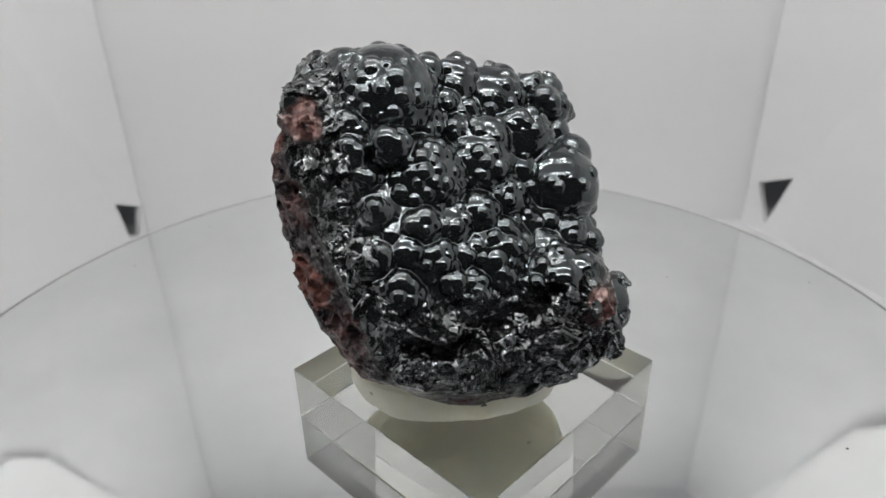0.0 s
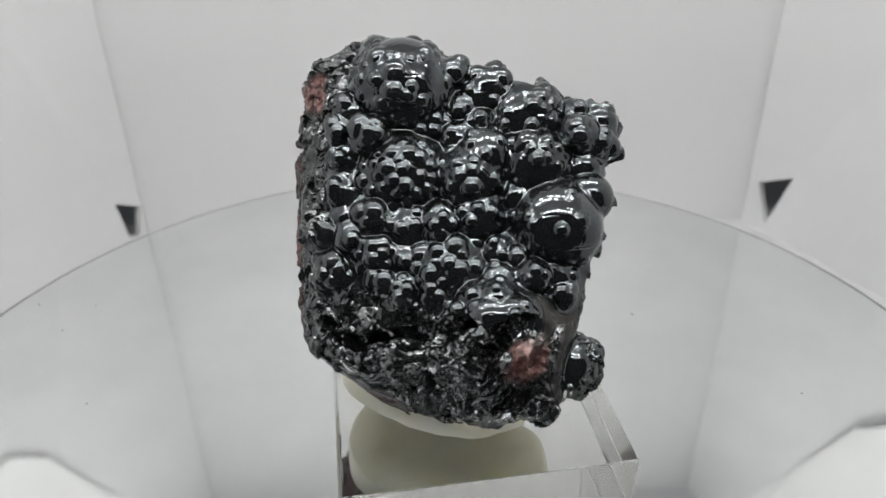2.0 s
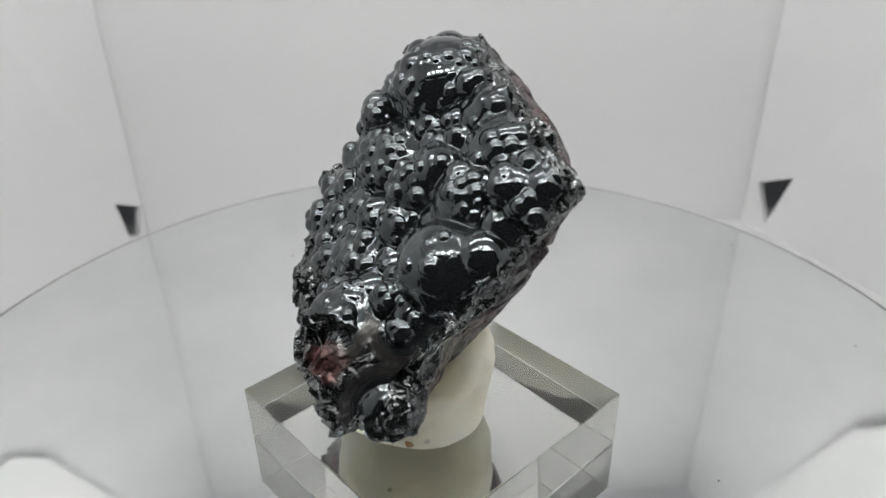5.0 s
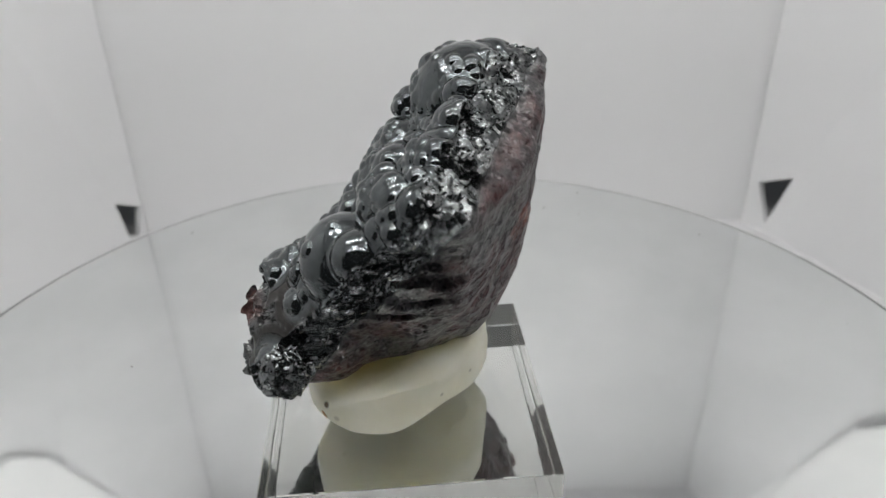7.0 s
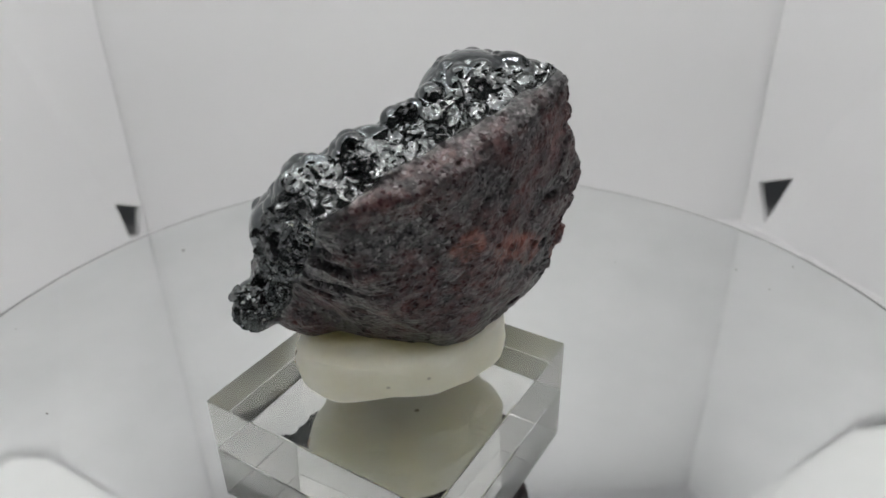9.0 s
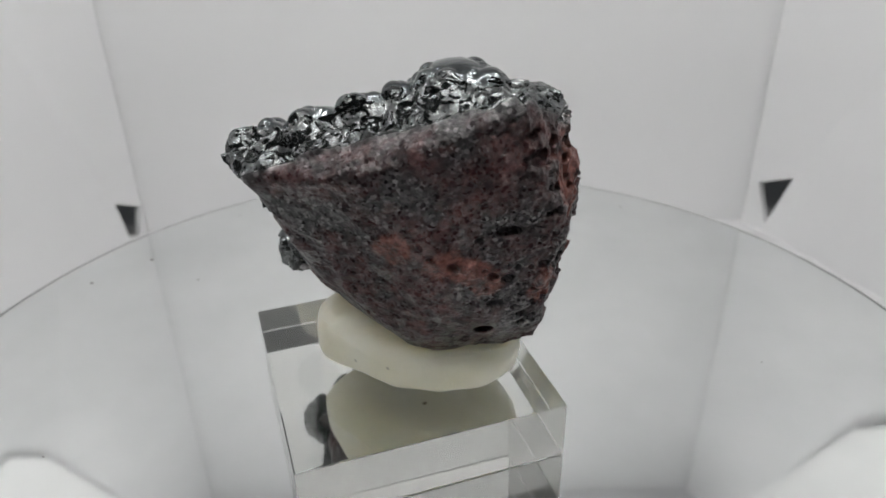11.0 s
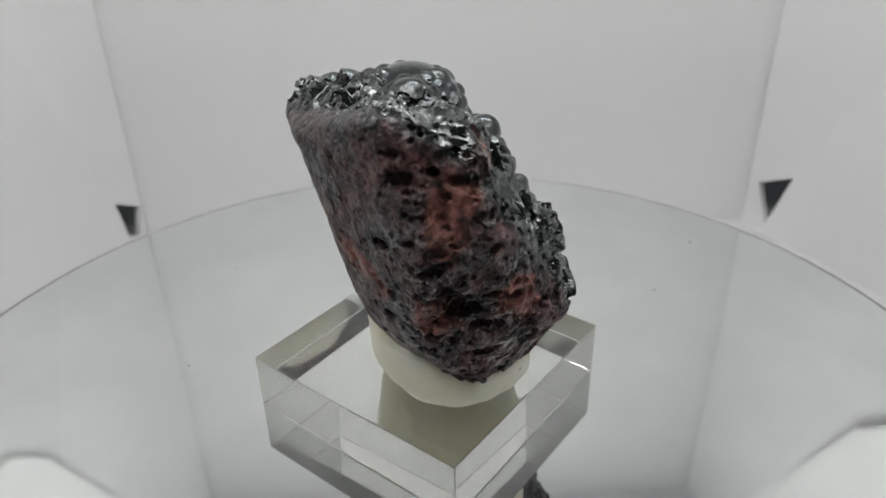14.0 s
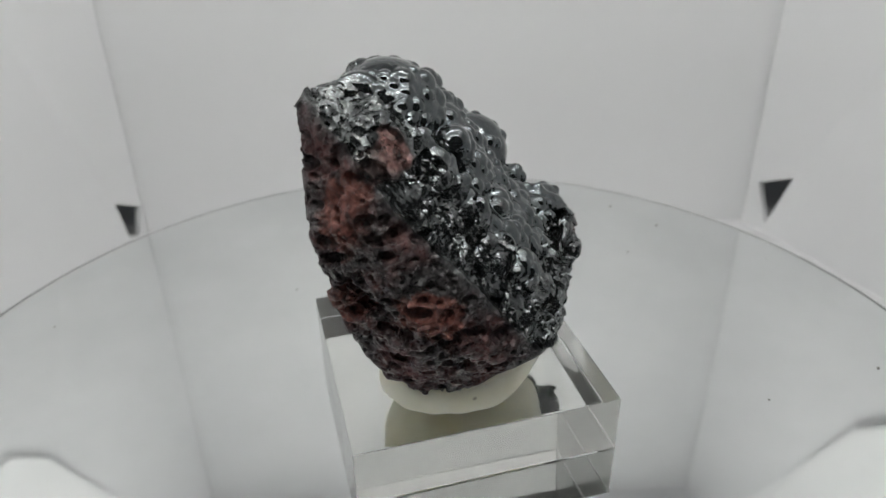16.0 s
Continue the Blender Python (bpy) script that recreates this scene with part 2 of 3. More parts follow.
# ---- shaping with arrays ----
def hash3(i, j, k, seed):
    h = (i * 374761393 + j * 668265263 + k * 2147483647 + seed * 974711) & 0xFFFFFFFF
    h = ((h ^ (h >> 13)) * 1274126177) & 0xFFFFFFFF
    h = ((h ^ (h >> 16)) * 2246822519) & 0xFFFFFFFF
    return ((h ^ (h >> 15)) & 0xFFFFFF) / float(0x1000000)


def cells(p, scale, seed=0, jitter=0.9):
    """Cellular pattern: distance to the nearest and second nearest seed, and a random number of the nearest."""
    q = p * scale
    base = np.floor(q).astype(np.int64)
    f1 = np.full(len(p), 9.0)
    f2, rnd = f1.copy(), np.zeros(len(p))
    for dx in (-1, 0, 1):
        for dy in (-1, 0, 1):
            for dz in (-1, 0, 1):
                i, j, k = base[:, 0] + dx, base[:, 1] + dy, base[:, 2] + dz
                d = np.sqrt((i + 0.5 + jitter * (hash3(i, j, k, seed) - 0.5) - q[:, 0]) ** 2
                            + (j + 0.5 + jitter * (hash3(i, j, k, seed + 1) - 0.5) - q[:, 1]) ** 2
                            + (k + 0.5 + jitter * (hash3(i, j, k, seed + 2) - 0.5) - q[:, 2]) ** 2)
                near = d < f1
                f2 = np.where(near, f1, np.minimum(f2, d))
                rnd = np.where(near, hash3(i, j, k, seed + 3), rnd)
                f1 = np.where(near, d, f1)
    return f1, f2, rnd


def value_noise(p, scale, seed=0, octaves=3):
    out, amp, tot = np.zeros(len(p)), 1.0, 0.0
    for o in range(octaves):
        q = p * scale * 2 ** o
        b = np.floor(q).astype(np.int64)
        f = q - b
        f = f * f * (3 - 2 * f)
        v = np.zeros(len(p))
        for dx in (0, 1):
            for dy in (0, 1):
                for dz in (0, 1):
                    wgt = (f[:, 0] if dx else 1 - f[:, 0]) * (f[:, 1] if dy else 1 - f[:, 1]) * (f[:, 2] if dz else 1 - f[:, 2])
                    v += wgt * hash3(b[:, 0] + dx, b[:, 1] + dy, b[:, 2] + dz, seed + 17 * o)
        out += amp * (v * 2 - 1)
        tot += amp
        amp *= 0.5
    return out / tot


def cube_sphere(n):
    """Unit directions on a sphere from six grids, welded, and its quads."""
    a = np.tan((np.arange(n + 1) / n - 0.5) * math.pi / 2)
    u, v = np.meshgrid(a, a, indexing="ij")
    one = np.ones_like(u)
    pts, quads = [], []
    idx = np.arange((n + 1) ** 2).reshape(n + 1, n + 1)
    q = np.stack([idx[:-1, :-1], idx[1:, :-1], idx[1:, 1:], idx[:-1, 1:]], -1).reshape(-1, 4)
    for s in (1, -1):
        for axis in range(3):
            xyz = [None] * 3
            xyz[axis], xyz[(axis + 1) % 3], xyz[(axis + 2) % 3] = s * one, u, v
            pts.append(np.stack(xyz, -1).reshape(-1, 3))
            quads.append((q if s > 0 else q[:, ::-1]) + len(quads) * (n + 1) ** 2)
    pts = np.concatenate(pts)
    quads = np.concatenate(quads)
    key = np.round(pts / np.abs(pts).max(1, keepdims=True) * 1e5).astype(np.int64)
    _, first, inv = np.unique(key, axis=0, return_index=True, return_inverse=True)
    pts = pts[first] / np.linalg.norm(pts[first], axis=1, keepdims=True)
    return pts, inv.reshape(-1)[quads]


def normals_of(p, quads):
    a = np.cross(p[quads[:, 2]] - p[quads[:, 0]], p[quads[:, 3]] - p[quads[:, 1]])
    n = np.zeros_like(p)
    for k in range(4):
        np.add.at(n, quads[:, k], a)
    return n / np.maximum(np.linalg.norm(n, axis=1, keepdims=True), 1e-12)


def relax(p, quads, rounds, amount=0.5):
    """Evens out steep steps: each point moves towards the mean of its neighbours."""
    a, b = quads.ravel(), np.roll(quads, 1, axis=1).ravel()
    count = np.bincount(a, minlength=len(p)) + np.bincount(b, minlength=len(p))
    for _ in range(rounds):
        mean = np.stack([np.bincount(a, p[b, k], len(p)) + np.bincount(b, p[a, k], len(p)) for k in range(3)], 1) / count[:, None]
        p = p + amount * (mean - p)
    return p


def array_mesh(name, p, quads, mat):
    me = bpy.data.meshes.new(name)
    me.vertices.add(len(p))
    me.vertices.foreach_set("co", p.astype(np.float32).ravel())
    me.loops.add(quads.size)
    me.loops.foreach_set("vertex_index", quads.astype(np.int32).ravel())
    me.polygons.add(len(quads))
    me.polygons.foreach_set("loop_start", np.arange(0, quads.size, 4, dtype=np.int32))
    me.update(calc_edges=True)
    me.validate()
    me.polygons.foreach_set("use_smooth", np.ones(len(quads), dtype=bool))
    me.materials.append(mat)
    return me


def step(a, b, x):
    f = np.clip((x - a) / (b - a), 0, 1)
    return f * f * (3 - 2 * f)


# ---- the mineral ----
# All in sides of the stand, from the turning axis and the stand's top.
CENTRE = np.array([0.03, -0.02, 0.60])
CRUST_WAY = np.array([0.45, -0.63, 0.63])
# broken faces: outward direction and distance from the centre
CRUST_FACES = [
    (0.433, -0.610, 0.663, 0.246), (-0.181, -0.881, 0.436, 0.364), (0.410, -0.490, 0.769, 0.347), (0.328, -0.813, 0.480, 0.292)]
BACK_FACES = [
    (-0.131, 0.955, -0.268, 0.336), (0.623, 0.655, -0.427, 0.407), (-0.626, 0.757, -0.186, 0.398), (0.254, 0.322, -0.912, 0.409),
    (-0.491, 0.555, -0.672, 0.425), (0.056, 0.562, 0.825, 0.579), (-0.494, 0.867, -0.069, 0.375), (0.285, 0.741, -0.608, 0.363),
    (-0.394, 0.770, -0.502, 0.380)]
END_FACES = [
    (-0.983, -0.082, -0.166, 0.494), (-0.226, -0.119, 0.967, 0.638), (0.180, -0.918, -0.355, 0.522), (0.945, -0.092, 0.314, 0.525),
    (-0.235, -0.674, -0.701, 0.553), (-0.956, 0.104, 0.276, 0.595), (0.452, -0.729, -0.514, 0.655), (-0.630, -0.757, 0.172, 0.443),
    (-0.830, -0.434, -0.350, 0.501)]
# grape-like lobes of the crust: place, radius, and how thickly small grapes sit on them
UPPER_LOBES = [
    (-0.124, 0.040, 1.082, 0.147, 0.8), (0.010, 0.146, 1.132, 0.053, 0.2), (-0.045, 0.031, 0.973, 0.099, 1.0), (-0.109, -0.157, 0.992, 0.061, 1.0),
    (0.136, 0.207, 0.994, 0.073, 0.5), (0.427, 0.263, 0.966, 0.066, 0.4), (0.237, 0.237, 0.994, 0.097, 0.6), (0.337, 0.135, 0.894, 0.086, 0.7),
    (0.211, 0.037, 0.931, 0.061, 0.3), (0.513, 0.175, 0.798, 0.079, 0.3)]
MIDDLE_LOBES = [
    (0.460, 0.071, 0.722, 0.143, 0.25), (-0.018, -0.107, 0.851, 0.120, 0.8), (0.190, -0.019, 0.863, 0.084, 0.4), (0.067, -0.199, 0.724, 0.072, 0.6),
    (-0.019, -0.249, 0.756, 0.061, 0.6), (0.257, -0.077, 0.759, 0.065, 0.3), (0.169, -0.157, 0.754, 0.054, 0.3), (-0.119, -0.283, 0.737, 0.054, 0.8)]
LOWER_LOBES = [
    (0.016, -0.297, 0.652, 0.067, 1.6), (0.215, -0.170, 0.600, 0.122, 0.7), (0.220, -0.262, 0.567, 0.067, 0.5), (-0.104, -0.366, 0.586, 0.085, 0.8),
    (0.474, -0.097, 0.632, 0.054, 0.5), (0.561, -0.061, 0.572, 0.040, 0.0), (0.620, -0.094, 0.344, 0.098, 0.0), (-0.178, -0.340, 0.684, 0.066, 0.8)]
LOBES = UPPER_LOBES + MIDDLE_LOBES + LOWER_LOBES
KNOB = (0.404, -0.166, 0.397, 0.233)
CORE = np.array([0.563, -0.285, 0.460])      # rusty middle of the broken knob
CORE_WAY = np.array([0.65, -0.66, 0.39])
# hollows under the lip of the crust, along the front: place and radius
HOLLOWS = [
    (-0.05, -0.465, 0.440, 0.045), (0.03, -0.450, 0.420, 0.045), (0.10, -0.415, 0.430, 0.045), (0.19, -0.370, 0.440, 0.050),
    (0.27, -0.355, 0.480, 0.045), (0.34, -0.345, 0.520, 0.042), (0.41, -0.325, 0.552, 0.036)]
# rusty patches: place and radius
RUST = [
    (0.563, -0.285, 0.460, 0.080), (-0.480, -0.010, 0.950, 0.100), (-0.370, -0.100, 1.065, 0.080), (-0.420, -0.220, 0.570, 0.085),
    (-0.455, 0.044, 0.530, 0.090), (-0.370, -0.275, 0.545, 0.070), (-0.056, 0.348, 0.719, 0.060), (-0.194, 0.287, 0.666, 0.065),
    (-0.284, 0.219, 0.600, 0.080), (-0.490, 0.020, 0.830, 0.070)]
CELL = 0.0042                                # grid on which the stone is shaped
LOW, COUNT = np.array([-0.62, -0.62, 0.0]), np.array([112, 97, 106])   # corner, and coarse steps of three cells


def face_field(q, faces, sharp=90.0):
    """Distance to the solid that the broken faces bound, with worn edges, and the mean outward way."""
    f = np.array(faces)
    v = (q - CENTRE) @ f[:, :3].T - f[:, 3]
    m = v.max(1)
    w = np.exp(np.maximum((v - m[:, None]) * sharp, -60))
    return m + np.log(w.sum(1)) / sharp, (w @ f[:, :3]) / w.sum(1, keepdims=True)


def finer(a):
    """Three steps for one along each axis."""
    for axis in range(3):
        lo, hi = np.take(a, range(a.shape[axis] - 1), axis), np.take(a, range(1, a.shape[axis]), axis)
        b = np.stack([lo, lo * (2 / 3) + hi / 3, lo / 3 + hi * (2 / 3)], axis + 1)
        a = b.reshape([n * (3 if k == axis else 1) for k, n in enumerate(lo.shape)])
    return a


class Field:
    """A stone as signed distances on a grid; balls are added to it or taken out of it."""

    def __init__(self, values):
        self.f = values

    def ball(self, centre, size, blend, stretch=(1, 1, 1), limit=None, cut=False):
        c, s = np.asarray(centre, float), np.asarray(stretch, float)
        a = np.maximum(((c - (size + blend) * s - 0.03 - LOW) / CELL).astype(int), 0)
        b = np.minimum(((c + (size + blend) * s + 0.03 - LOW) / CELL).astype(int) + 2, self.f.shape)
        if (b <= a).any():
            return
        axes = [((LOW[k] + CELL * np.arange(a[k], b[k])) - c[k]) / s[k] for k in range(3)]
        d = np.sqrt(axes[0][:, None, None] ** 2 + axes[1][None, :, None] ** 2 + axes[2][None, None, :] ** 2) - size
        d *= s.min()
        box_ = tuple(slice(a[k], b[k]) for k in range(3))
        if limit is not None:
            d = np.maximum(d, limit[0][box_] - limit[1])
        f = -self.f[box_] if cut else self.f[box_]
        h = np.maximum(blend - np.abs(f - d), 0) / blend
        f = np.minimum(f, d) - h * h * blend / 4
        self.f[box_] = -f if cut else f

    def at(self, q):
        g = np.clip((q - LOW) / CELL, 0, np.array(self.f.shape) - 1.001)
        b = g.astype(int)
        t = g - b
        out = 0
        for dx in (0, 1):
            for dy in (0, 1):
                for dz in (0, 1):
                    w = (t[:, 0] if dx else 1 - t[:, 0]) * (t[:, 1] if dy else 1 - t[:, 1]) * (t[:, 2] if dz else 1 - t[:, 2])
                    out = out + w * self.f[b[:, 0] + dx, b[:, 1] + dy, b[:, 2] + dz]
        return out

    def slope(self, q, h=CELL):
        return np.stack([self.at(q + h * e) - self.at(q - h * e) for e in np.eye(3)], 1) / (2 * h)

    def skin(self):
        """The surface as quads: one point in each cell that it crosses, drawn onto the zero level."""
        inside = self.f < 0
        shape = np.array(self.f.shape) - 1
        total = np.zeros(shape, np.int8)
        for dx in (0, 1):
            for dy in (0, 1):
                for dz in (0, 1):
                    total += inside[dx:shape[0] + dx, dy:shape[1] + dy, dz:shape[2] + dz]
        live = np.argwhere((total > 0) & (total < 8))
        number = np.full(shape, -1, np.int32)
        number[tuple(live.T)] = np.arange(len(live))
        p = LOW + (live + 0.5) * CELL
        quads = []
        for k in range(3):
            u, v = (k + 1) % 3, (k + 2) % 3
            first, second = [slice(None)] * 3, [slice(None)] * 3
            first[k], second[k] = slice(0, -1), slice(1, None)
            a, b = inside[tuple(first)], inside[tuple(second)]
            for flip, hit in ((False, a & ~b), (True, b & ~a)):
                e = np.argwhere(hit)
                e = e[(e[:, u] > 0) & (e[:, v] > 0) & (e[:, u] < shape[u]) & (e[:, v] < shape[v])]
                eu, ev = np.eye(3, dtype=int)[u], np.eye(3, dtype=int)[v]
                ring = [number[tuple((e - o).T)] for o in (eu + ev, ev, 0 * eu, eu)]
                quads.append(np.stack(ring[::-1] if flip else ring, 1))
        quads = np.concatenate(quads)
        for _ in range(3):
            p = relax(p, quads, 1, 0.6)
            for _ in range(2):
                g = self.slope(p, CELL * 0.5)
                p = p - np.clip(self.at(p), -CELL, CELL)[:, None] * g / np.maximum((g * g).sum(1, keepdims=True), 0.2)
        return p, quads


def facets(p, scale, seed):
    """Flat grains with a tilt of their own."""
    q = p * scale
    base = np.floor(q).astype(np.int64)
    best, out = np.full(len(p), 9.0), np.zeros(len(p))
    for dx in (-1, 0, 1):
        for dy in (-1, 0, 1):
            for dz in (-1, 0, 1):
                ijk = [base[:, a] + o for a, o in enumerate((dx, dy, dz))]
                off = np.stack([ijk[a] + hash3(*ijk, seed + a) - q[:, a] for a in range(3)], 1)
                d = (off ** 2).sum(1)
                g = np.stack([hash3(*ijk, seed + 5 + a) - 0.5 for a in range(3)], 1)
                near = d < best
                out = np.where(near, (g * off).sum(1) * 1.6 + hash3(*ijk, seed + 9) * 0.5 - 0.25, out)
                best = np.where(near, d, best)
    return out / scale


def sphere_ways(n, rng):
    """Directions spread evenly over a sphere, a little shaken."""
    k = np.arange(n) + 0.5
    z, a = 1 - 2 * k / n, k * 2.399963 + rng.uniform(0, 6)
    d = np.stack([np.cos(a) * np.sqrt(1 - z * z), np.sin(a) * np.sqrt(1 - z * z), z], 1)
    d += rng.normal(0, 0.35 / math.sqrt(n), d.shape)
    return d / np.linalg.norm(d, axis=1, keepdims=True)


def on_crust(stone, tries, rng):
    """Places on the crusted front of the stone, and the way out of it there."""
    s = rng.uniform((-0.30, -0.50, 0.50), (0.62, 0.30, 1.22), (tries, 3))
    for _ in range(4):
        g = stone.slope(s)
        s = s - stone.at(s)[:, None] * g
    w = g / np.maximum(np.linalg.norm(g, axis=1, keepdims=True), 1e-6)
    ok = (np.abs(stone.at(s)) < 0.004) & (w @ CRUST_WAY > 0.30) & (s[:, 2] > 0.56) & (s[:, 0] > -0.20 + 0.25 * (0.85 - s[:, 2]))
    return s[ok], w[ok]


def stone_field():
    rng = np.random.default_rng(4)
    q = np.stack(np.meshgrid(*[LOW[k] + 3 * CELL * np.arange(COUNT[k] + 1) for k in range(3)], indexing="ij"), -1).reshape(-1, 3)
    waves = 0.020 * value_noise(q, 5.0, 21, 3)
    grid = tuple(COUNT + 1)
    body, lean = face_field(q, CRUST_FACES + BACK_FACES + END_FACES)
    rear, _ = face_field(q, [f for f in BACK_FACES + END_FACES if np.dot(f[:3], CRUST_WAY) < 0.25])
    quiet = 1 - 0.7 * step(0.4, 0.7, lean @ CRUST_WAY)
    stone = Field(finer((body + waves * quiet).reshape(grid)).astype(np.float32))
    rear = finer((rear + 0.6 * waves).reshape(grid)).astype(np.float32)

    stone.ball(KNOB[:3], KNOB[3], 0.03, limit=(rear, 0.06))
    # the lobes are shallow domes, those amid the crust broader than those along its edge
    domes = []
    for lobe in LOBES:
        c, size = np.array(lobe[:3]), lobe[3]
        sunk = size * (0.50 if -0.10 < c[0] < 0.36 and 0.58 < c[2] < 1.0 else 0.22 if size > 0.145 else 0.06) * (c[2] > 0.5)
        domes.append((c - sunk * CRUST_WAY, size + sunk, lobe[4]))
        stone.ball(domes[-1][0], size + sunk, 0.010, rng.uniform(0.98, 1.02, 3), (rear, 0.012 if c[2] > 0.5 else 0.15))

    # lesser domes fill what the large ones leave
    spots, ways = on_crust(stone, 1500, rng)
    filled = np.zeros((0, 3))
    for s, w in zip(spots, ways):
        if min(np.linalg.norm(s - c) - size for c, size, _ in domes) > 0.010 and (len(filled) == 0 or ((filled - s) ** 2).sum(1).min() > 0.055 ** 2):
            filled = np.vstack([filled, s])
            size = rng.uniform(0.055, 0.085)
            domes.append((s - 0.60 * size * w, size, rng.uniform(0.2, 0.9)))
            stone.ball(s - 0.60 * size * w, size, 0.006, limit=(rear, 0.012))

    # small grapes on the flanks of the lobes, and in the valleys between
    seats = []
    for c, size, thick in domes:
        ways = sphere_ways(int(4 * math.pi * size ** 2 / 0.022 ** 2), rng)
        flank = step(0.92, 0.70, ways[:, 2]) * step(-0.05, 0.25, ways @ CRUST_WAY)
        patch = step(0.16, -0.06, value_noise(c + size * ways, 7.0, 31, 2) - 0.7 * (thick - 0.62))
        seats += [(c + size * w, w, 0.026 + 0.026 * rng.random() ** 1.3) for w, k in zip(ways, flank * patch) if rng.random() < 1.6 * k]
    for s, w in zip(*on_crust(stone, 150, rng)):
        seats.append((s, w, rng.uniform(0.022, 0.036)))
    free = stone.at(np.array([s + 0.012 * w for s, w, _ in seats])) > -0.001
    put = np.zeros((0, 3))
    for (s, w, size), k in zip(seats, free):
        if k and (len(put) == 0 or ((put - s) ** 2).sum(1).min() > (1.08 * size) ** 2):
            put = np.vstack([put, s])
            stone.ball(s - w * size * 0.64, size, 0.0015)

    # the broken knob: a hollow round its core, open towards the front
    side = np.cross(CORE_WAY, (0, 0, 1.0))
    side /= np.linalg.norm(side)
    up = np.cross(side, CORE_WAY)
    for k in range(22):
        a = k * math.tau / 22
        at = CORE + 0.106 * (math.cos(a) * side + math.sin(a) * up) + 0.02 * CORE_WAY
        stone.ball(at, 0.025 + 0.012 * rng.random() + 0.010 * math.sin(a), 0.012, cut=True)
    stone.ball(CORE - 0.030 * CORE_WAY, 0.055, 0.020)
    for x, y, z, size in HOLLOWS:
        stone.ball((x, y, z), size, 0.008, (1.35, 1, 0.8), cut=True)

    # deep cavities of the slaggy side
    for w in sphere_ways(1500, rng):
        r = np.linspace(0.2, 0.75, 56)
        line = CENTRE + r[:, None] * w
        k = int(np.argmax(stone.at(line) > 0))
        s = line[k]
        _, face = face_field(s[None], CRUST_FACES + BACK_FACES + END_FACES)
        slag = step(0.30, 0.75, -face[0, 0] - 0.1 * face[0, 1])
        if rng.random() < (0.75 * slag + 0.003) and face[0] @ CRUST_WAY < 0.35 and s[2] < 1.12:
            size = 0.009 + 0.028 * rng.random() ** 2.0
            stone.ball(s - 0.25 * size * w, size, 0.004, rng.uniform((0.8, 0.8, 0.6), (1.6, 1.6, 1.0)), cut=True)
    return stone, domes


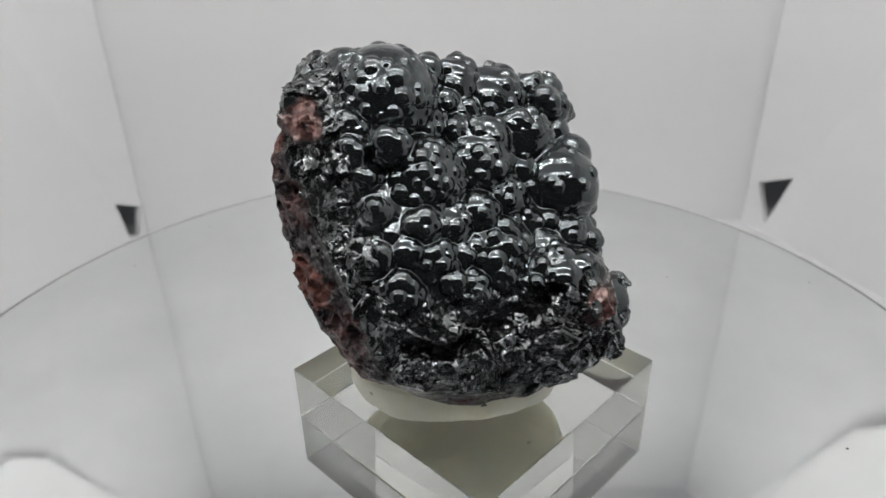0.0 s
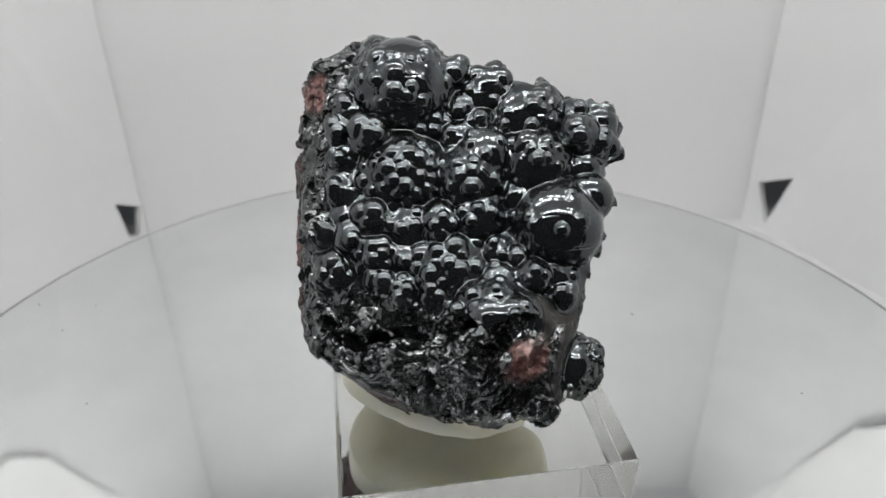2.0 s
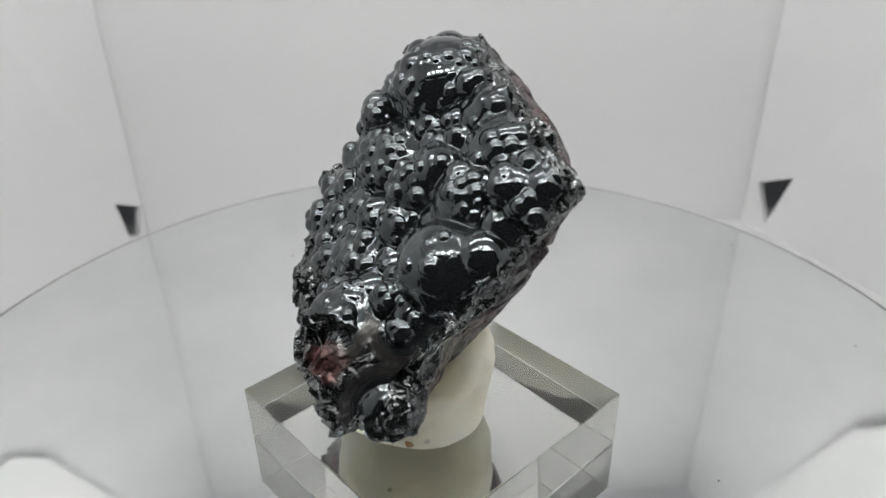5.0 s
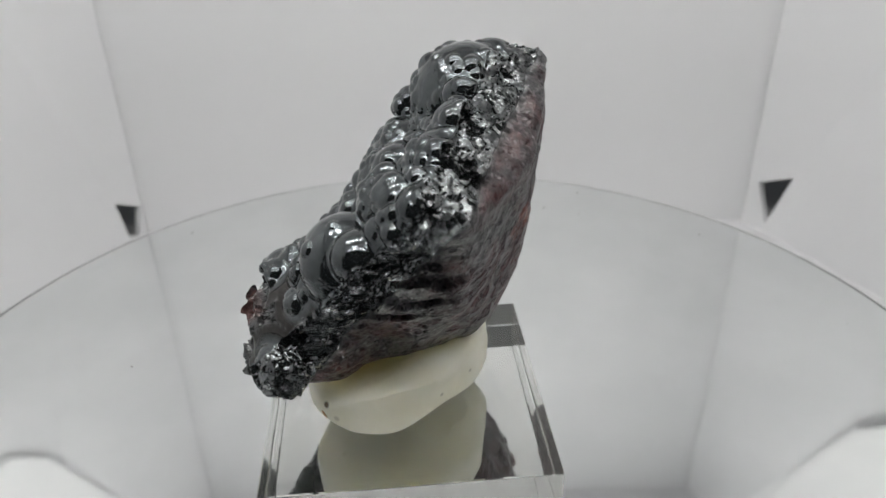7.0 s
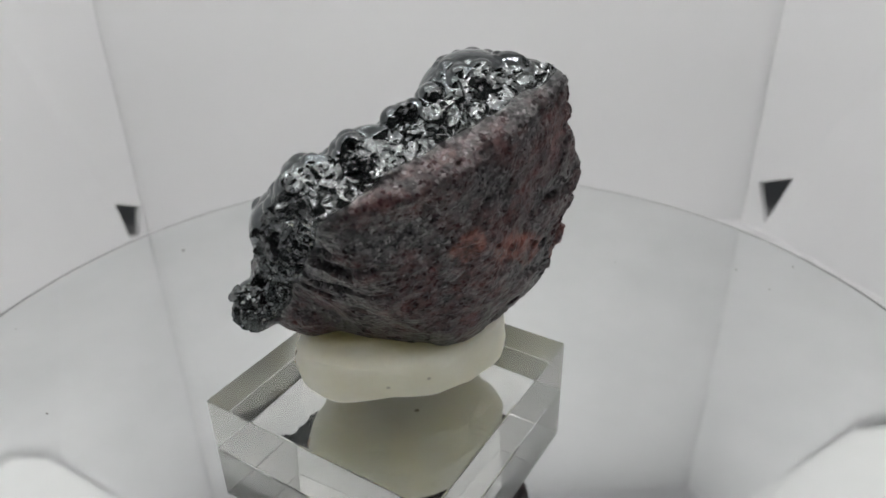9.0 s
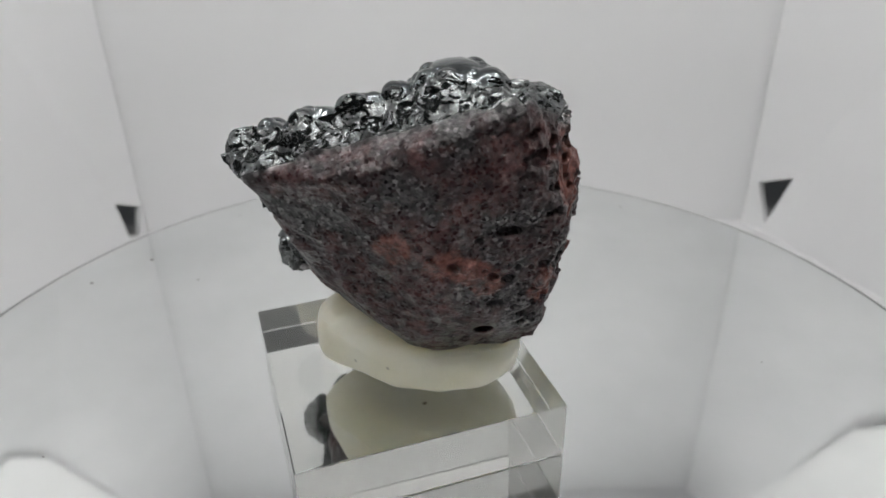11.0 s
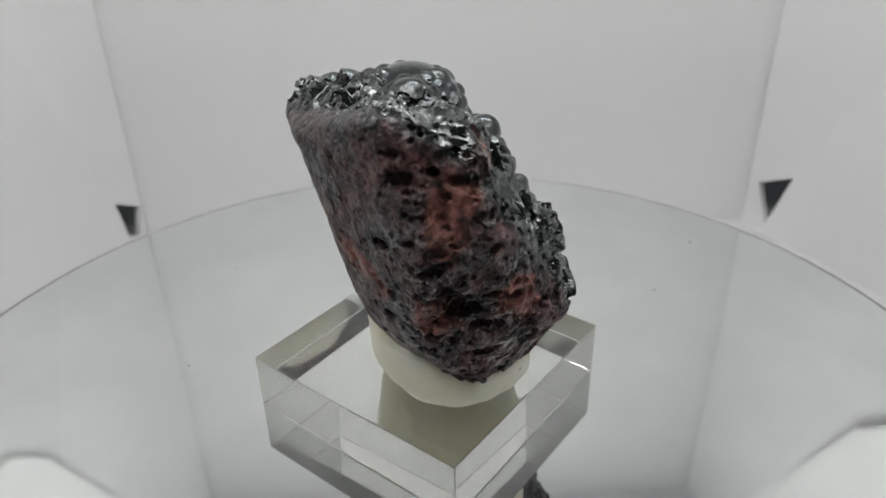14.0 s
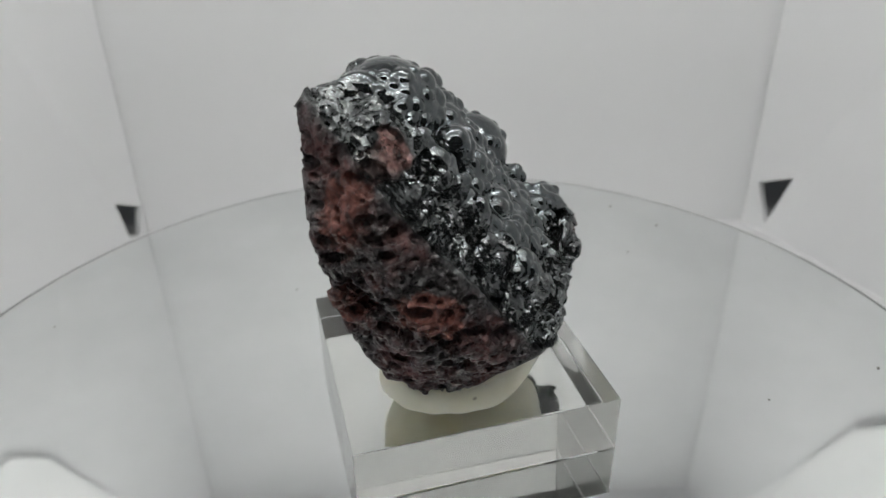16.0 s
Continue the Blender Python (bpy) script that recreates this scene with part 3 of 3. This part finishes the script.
def mineral():
    stone, domes = stone_field()
    p, quads = stone.skin()
    _, lean = face_field(p, CRUST_FACES + BACK_FACES + END_FACES, 45.0)
    lean /= np.linalg.norm(lean, axis=1, keepdims=True)

    wob = value_noise(p, 6.0, 3, 3)
    depth = p @ CRUST_WAY + 0.03 * wob
    facing = lean @ CRUST_WAY
    low_front = step(0.60, 0.55, p[:, 2] + 0.04 * wob) * step(0.10, 0.3, -p[:, 1] - 0.1 * p[:, 0])
    side_lobe = step(0.54, 0.60, p[:, 0]) * step(-0.13, -0.07, p[:, 1])
    gap = np.min([np.linalg.norm(p - c, axis=1) - size for c, size, _ in domes], axis=0)
    beside = step(0.085, 0.045, gap + 0.03 * wob) * step(-0.23, -0.16, p[:, 0] + 0.25 * (p[:, 2] - 0.85) + 0.05 * wob)
    crust = beside * step(0.44, 0.56, facing + 0.06 + 0.10 * wob) * (1 - low_front * (1 - side_lobe)) * step(0.46, 0.52, depth)
    n = normals_of(p, quads)
    crust = crust * step(-0.20, 0.05, relax(n, quads, 12) @ CRUST_WAY + 0.12 * wob)
    matte = (1 - step(0.44, 0.49, depth)) * (1 - crust)
    broken = np.clip(1 - crust - matte, 0, 1)
    porous = step(0.45, 0.75, -lean[:, 0] + 0.25 * wob) * (1 - crust)

    # broken stone: grains and pores
    rest = 1 - crust
    bumps = (0.010 - 0.005 * matte * (1 - porous)) * value_noise(p, 22.0, 5, 3)
    grains = 0.34 * facets(p, 12.0, 40) + 0.22 * facets(p, 30.0, 60)
    f1, f2, rnd = cells(p, 30.0, 90)
    pores = step(0.40, 0.20, f1) * (rnd > 0.55)
    f1, f2, rnd = cells(p, 26.0, 95)
    specks = step(0.30, 0.15, f1) * (rnd > 0.86)
    # fibres that spread from the rusty core of the knob
    rel = p - CORE
    across = np.cross(CORE_WAY, (0, 0, 1.0))
    e, g = rel @ across / np.linalg.norm(across), rel @ np.cross(across, CORE_WAY) / np.linalg.norm(across)
    rad = np.hypot(e, g)
    turn = np.arctan2(g, e) * 5.2 + 0.25 * value_noise(p, 25.0, 13, 1)
    tooth = np.floor(turn).astype(np.int64)
    spoke = (turn - tooth - 0.5) * (hash3(tooth, np.floor(rad * 22).astype(np.int64), 3 + 0 * tooth, 5) - 0.3)
    fibres = spoke * step(0.06, 0.09, rad) * step(0.24, 0.17, rad) * step(-0.15, -0.1, rel @ CORE_WAY)
    move = 0.045 * broken * fibres + rest * bumps + grains * (broken + 0.45 * porous * matte + 0.12 * matte)
    # split layers along the broken edge
    split = value_noise(p * np.array([1, 1, 4.0]), 7.0, 101, 2)
    site = np.exp(-(((p - np.array([0.42, 0.28, 0.66])) ** 2).sum(1) / 0.20 ** 2) ** 2)
    move -= 0.030 * rest * site * step(0.05, 0.35, split)
    move -= porous * 0.020 * pores + 0.012 * specks * matte
    p = p + n * np.clip(move, -0.045, 0.022)[:, None]
    p[:, 2] = np.maximum(p[:, 2], 0.035)

    near = [np.exp(-(((p - np.array(a[:3])) ** 2).sum(1) / a[3] ** 2) ** 1.5) for a in RUST]
    rust = np.clip(sum(near) * 1.3 + 0.5 * wob, 0, 1) * step(0.25, 0.65, sum(near) + 0.9 * value_noise(p, 16.0, 7, 4)) * rest * 0.75

    # the valleys between the lobes get a darker, duller colour
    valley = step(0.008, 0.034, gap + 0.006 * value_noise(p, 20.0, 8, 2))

    # three parts on one skin: glossy crust, sparkling fracture, dull matrix
    whole = new("mineral_specimen")
    n = normals_of(p, quads)
    of_face = lambda v: v[quads].mean(1)
    shiny, dull = of_face(crust) > 0.5, of_face(matte) > 0.5
    for name, pick, label in (("crust", shiny, "glossy black grape-like crust"), ("fracture", ~shiny & ~dull, "sparkling grey-black broken crystals"),
                              ("matrix", ~shiny & dull, "dull purplish brown pitted stone with rusty patches")):
        used, inverse = np.unique(quads[pick], return_inverse=True)
        me = array_mesh(name, p[used] * S + np.array([0, 0, BASE_H]), inverse.reshape(-1, 4), ROCK)
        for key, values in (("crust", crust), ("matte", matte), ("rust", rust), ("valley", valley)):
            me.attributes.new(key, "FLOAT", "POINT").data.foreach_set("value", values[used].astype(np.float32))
        me.normals_split_custom_set_from_vertices(n[used].tolist())
        ob = new(name, me)
        ob.parent = whole
        tagged(ob, label)
    return tagged(whole, "black knobbly hematite lump with a broken reddish back", "mineral")


def putty():
    """A pressed pad: steep sides, a raised rim behind the stone, thumb marks."""
    d, quads = cube_sphere(90)
    p = np.sign(d) * np.abs(d) ** np.array([0.85, 0.85, 0.55])
    p /= np.maximum(np.hypot(p[:, 0], p[:, 1]), 1.0)[:, None] ** np.array([1, 1, 0])
    wob = value_noise(d, 1.6, 44, 2)
    p = p * np.array([0.405, 0.305, 0.11]) * (1 + 0.05 * wob)[:, None]
    p[:, 2] = np.where(p[:, 2] > 0, p[:, 2] * (1.0 + 0.5 * step(-0.1, 0.3, p[:, 1])), p[:, 2])
    c, s = math.cos(0.10), math.sin(0.10)
    p = np.stack([c * p[:, 0] - s * p[:, 1] + 0.100, s * p[:, 0] + c * p[:, 1] + (-0.080), p[:, 2] + 0.105], 1)
    n = normals_of(p, quads)
    ridge = np.sin((p[:, 0] * 0.9 + p[:, 2] * 1.6 + 0.03 * value_noise(p, 9.0, 4, 2)) * 420) * step(0.25, 0.45, value_noise(p, 7.0, 61, 2))
    p = p + n * (0.030 * value_noise(p, 4.5, 71, 3) + 0.0011 * ridge)[:, None]
    p[:, 2] = np.maximum(p[:, 2], 0.0)
    me = array_mesh("putty_pad", p * S + np.array([0, 0, BASE_H + 0.00002]), quads, PUTTY)
    pad = tagged(new("putty_pad", me), "flattened off-white putty pad stuck on the acrylic block", "putty")
    bm = bmesh.new()
    bmesh.ops.create_icosphere(bm, subdivisions=3, radius=1, matrix=pose(0.492 * S, -0.060 * S, BASE_H + 0.090 * S, 0, 0, 10) @ Matrix.Diagonal((0.0008, 0.0009, 0.0013, 1)))
    for v in bm.verts:
        v.co += Vector((1, 1, 1)) * 0.0004 * noise.noise(v.co * 900)
    part("grain", bm, AMBER, pad, "translucent amber brown grain", smooth=True)
    return pad


disc = turntable()
stand = acrylic_stand()
pad = putty()
rock = mineral()


# ---- what turns ----
def angle(t):
    """Turn of the plate in degrees; it speeds up by a hair on the way."""
    late = 0.0 if t < 5 else 0.0092 if t < 10 else 0.050
    return -math.degrees(0.3247 * t + late)


def motions():
    times = (0, 1, 2, 3, 4.2, 6.3, 7.3, 8.2, 9.2, 11.3, 12.4, 13.6, 14.8, 16)
    for ob in (disc, stand, pad, rock):
        x, y, z = ob.location
        walk(ob, [(t, pose(x, y, z, 0, 0, angle(t))) for t in times])


motions()
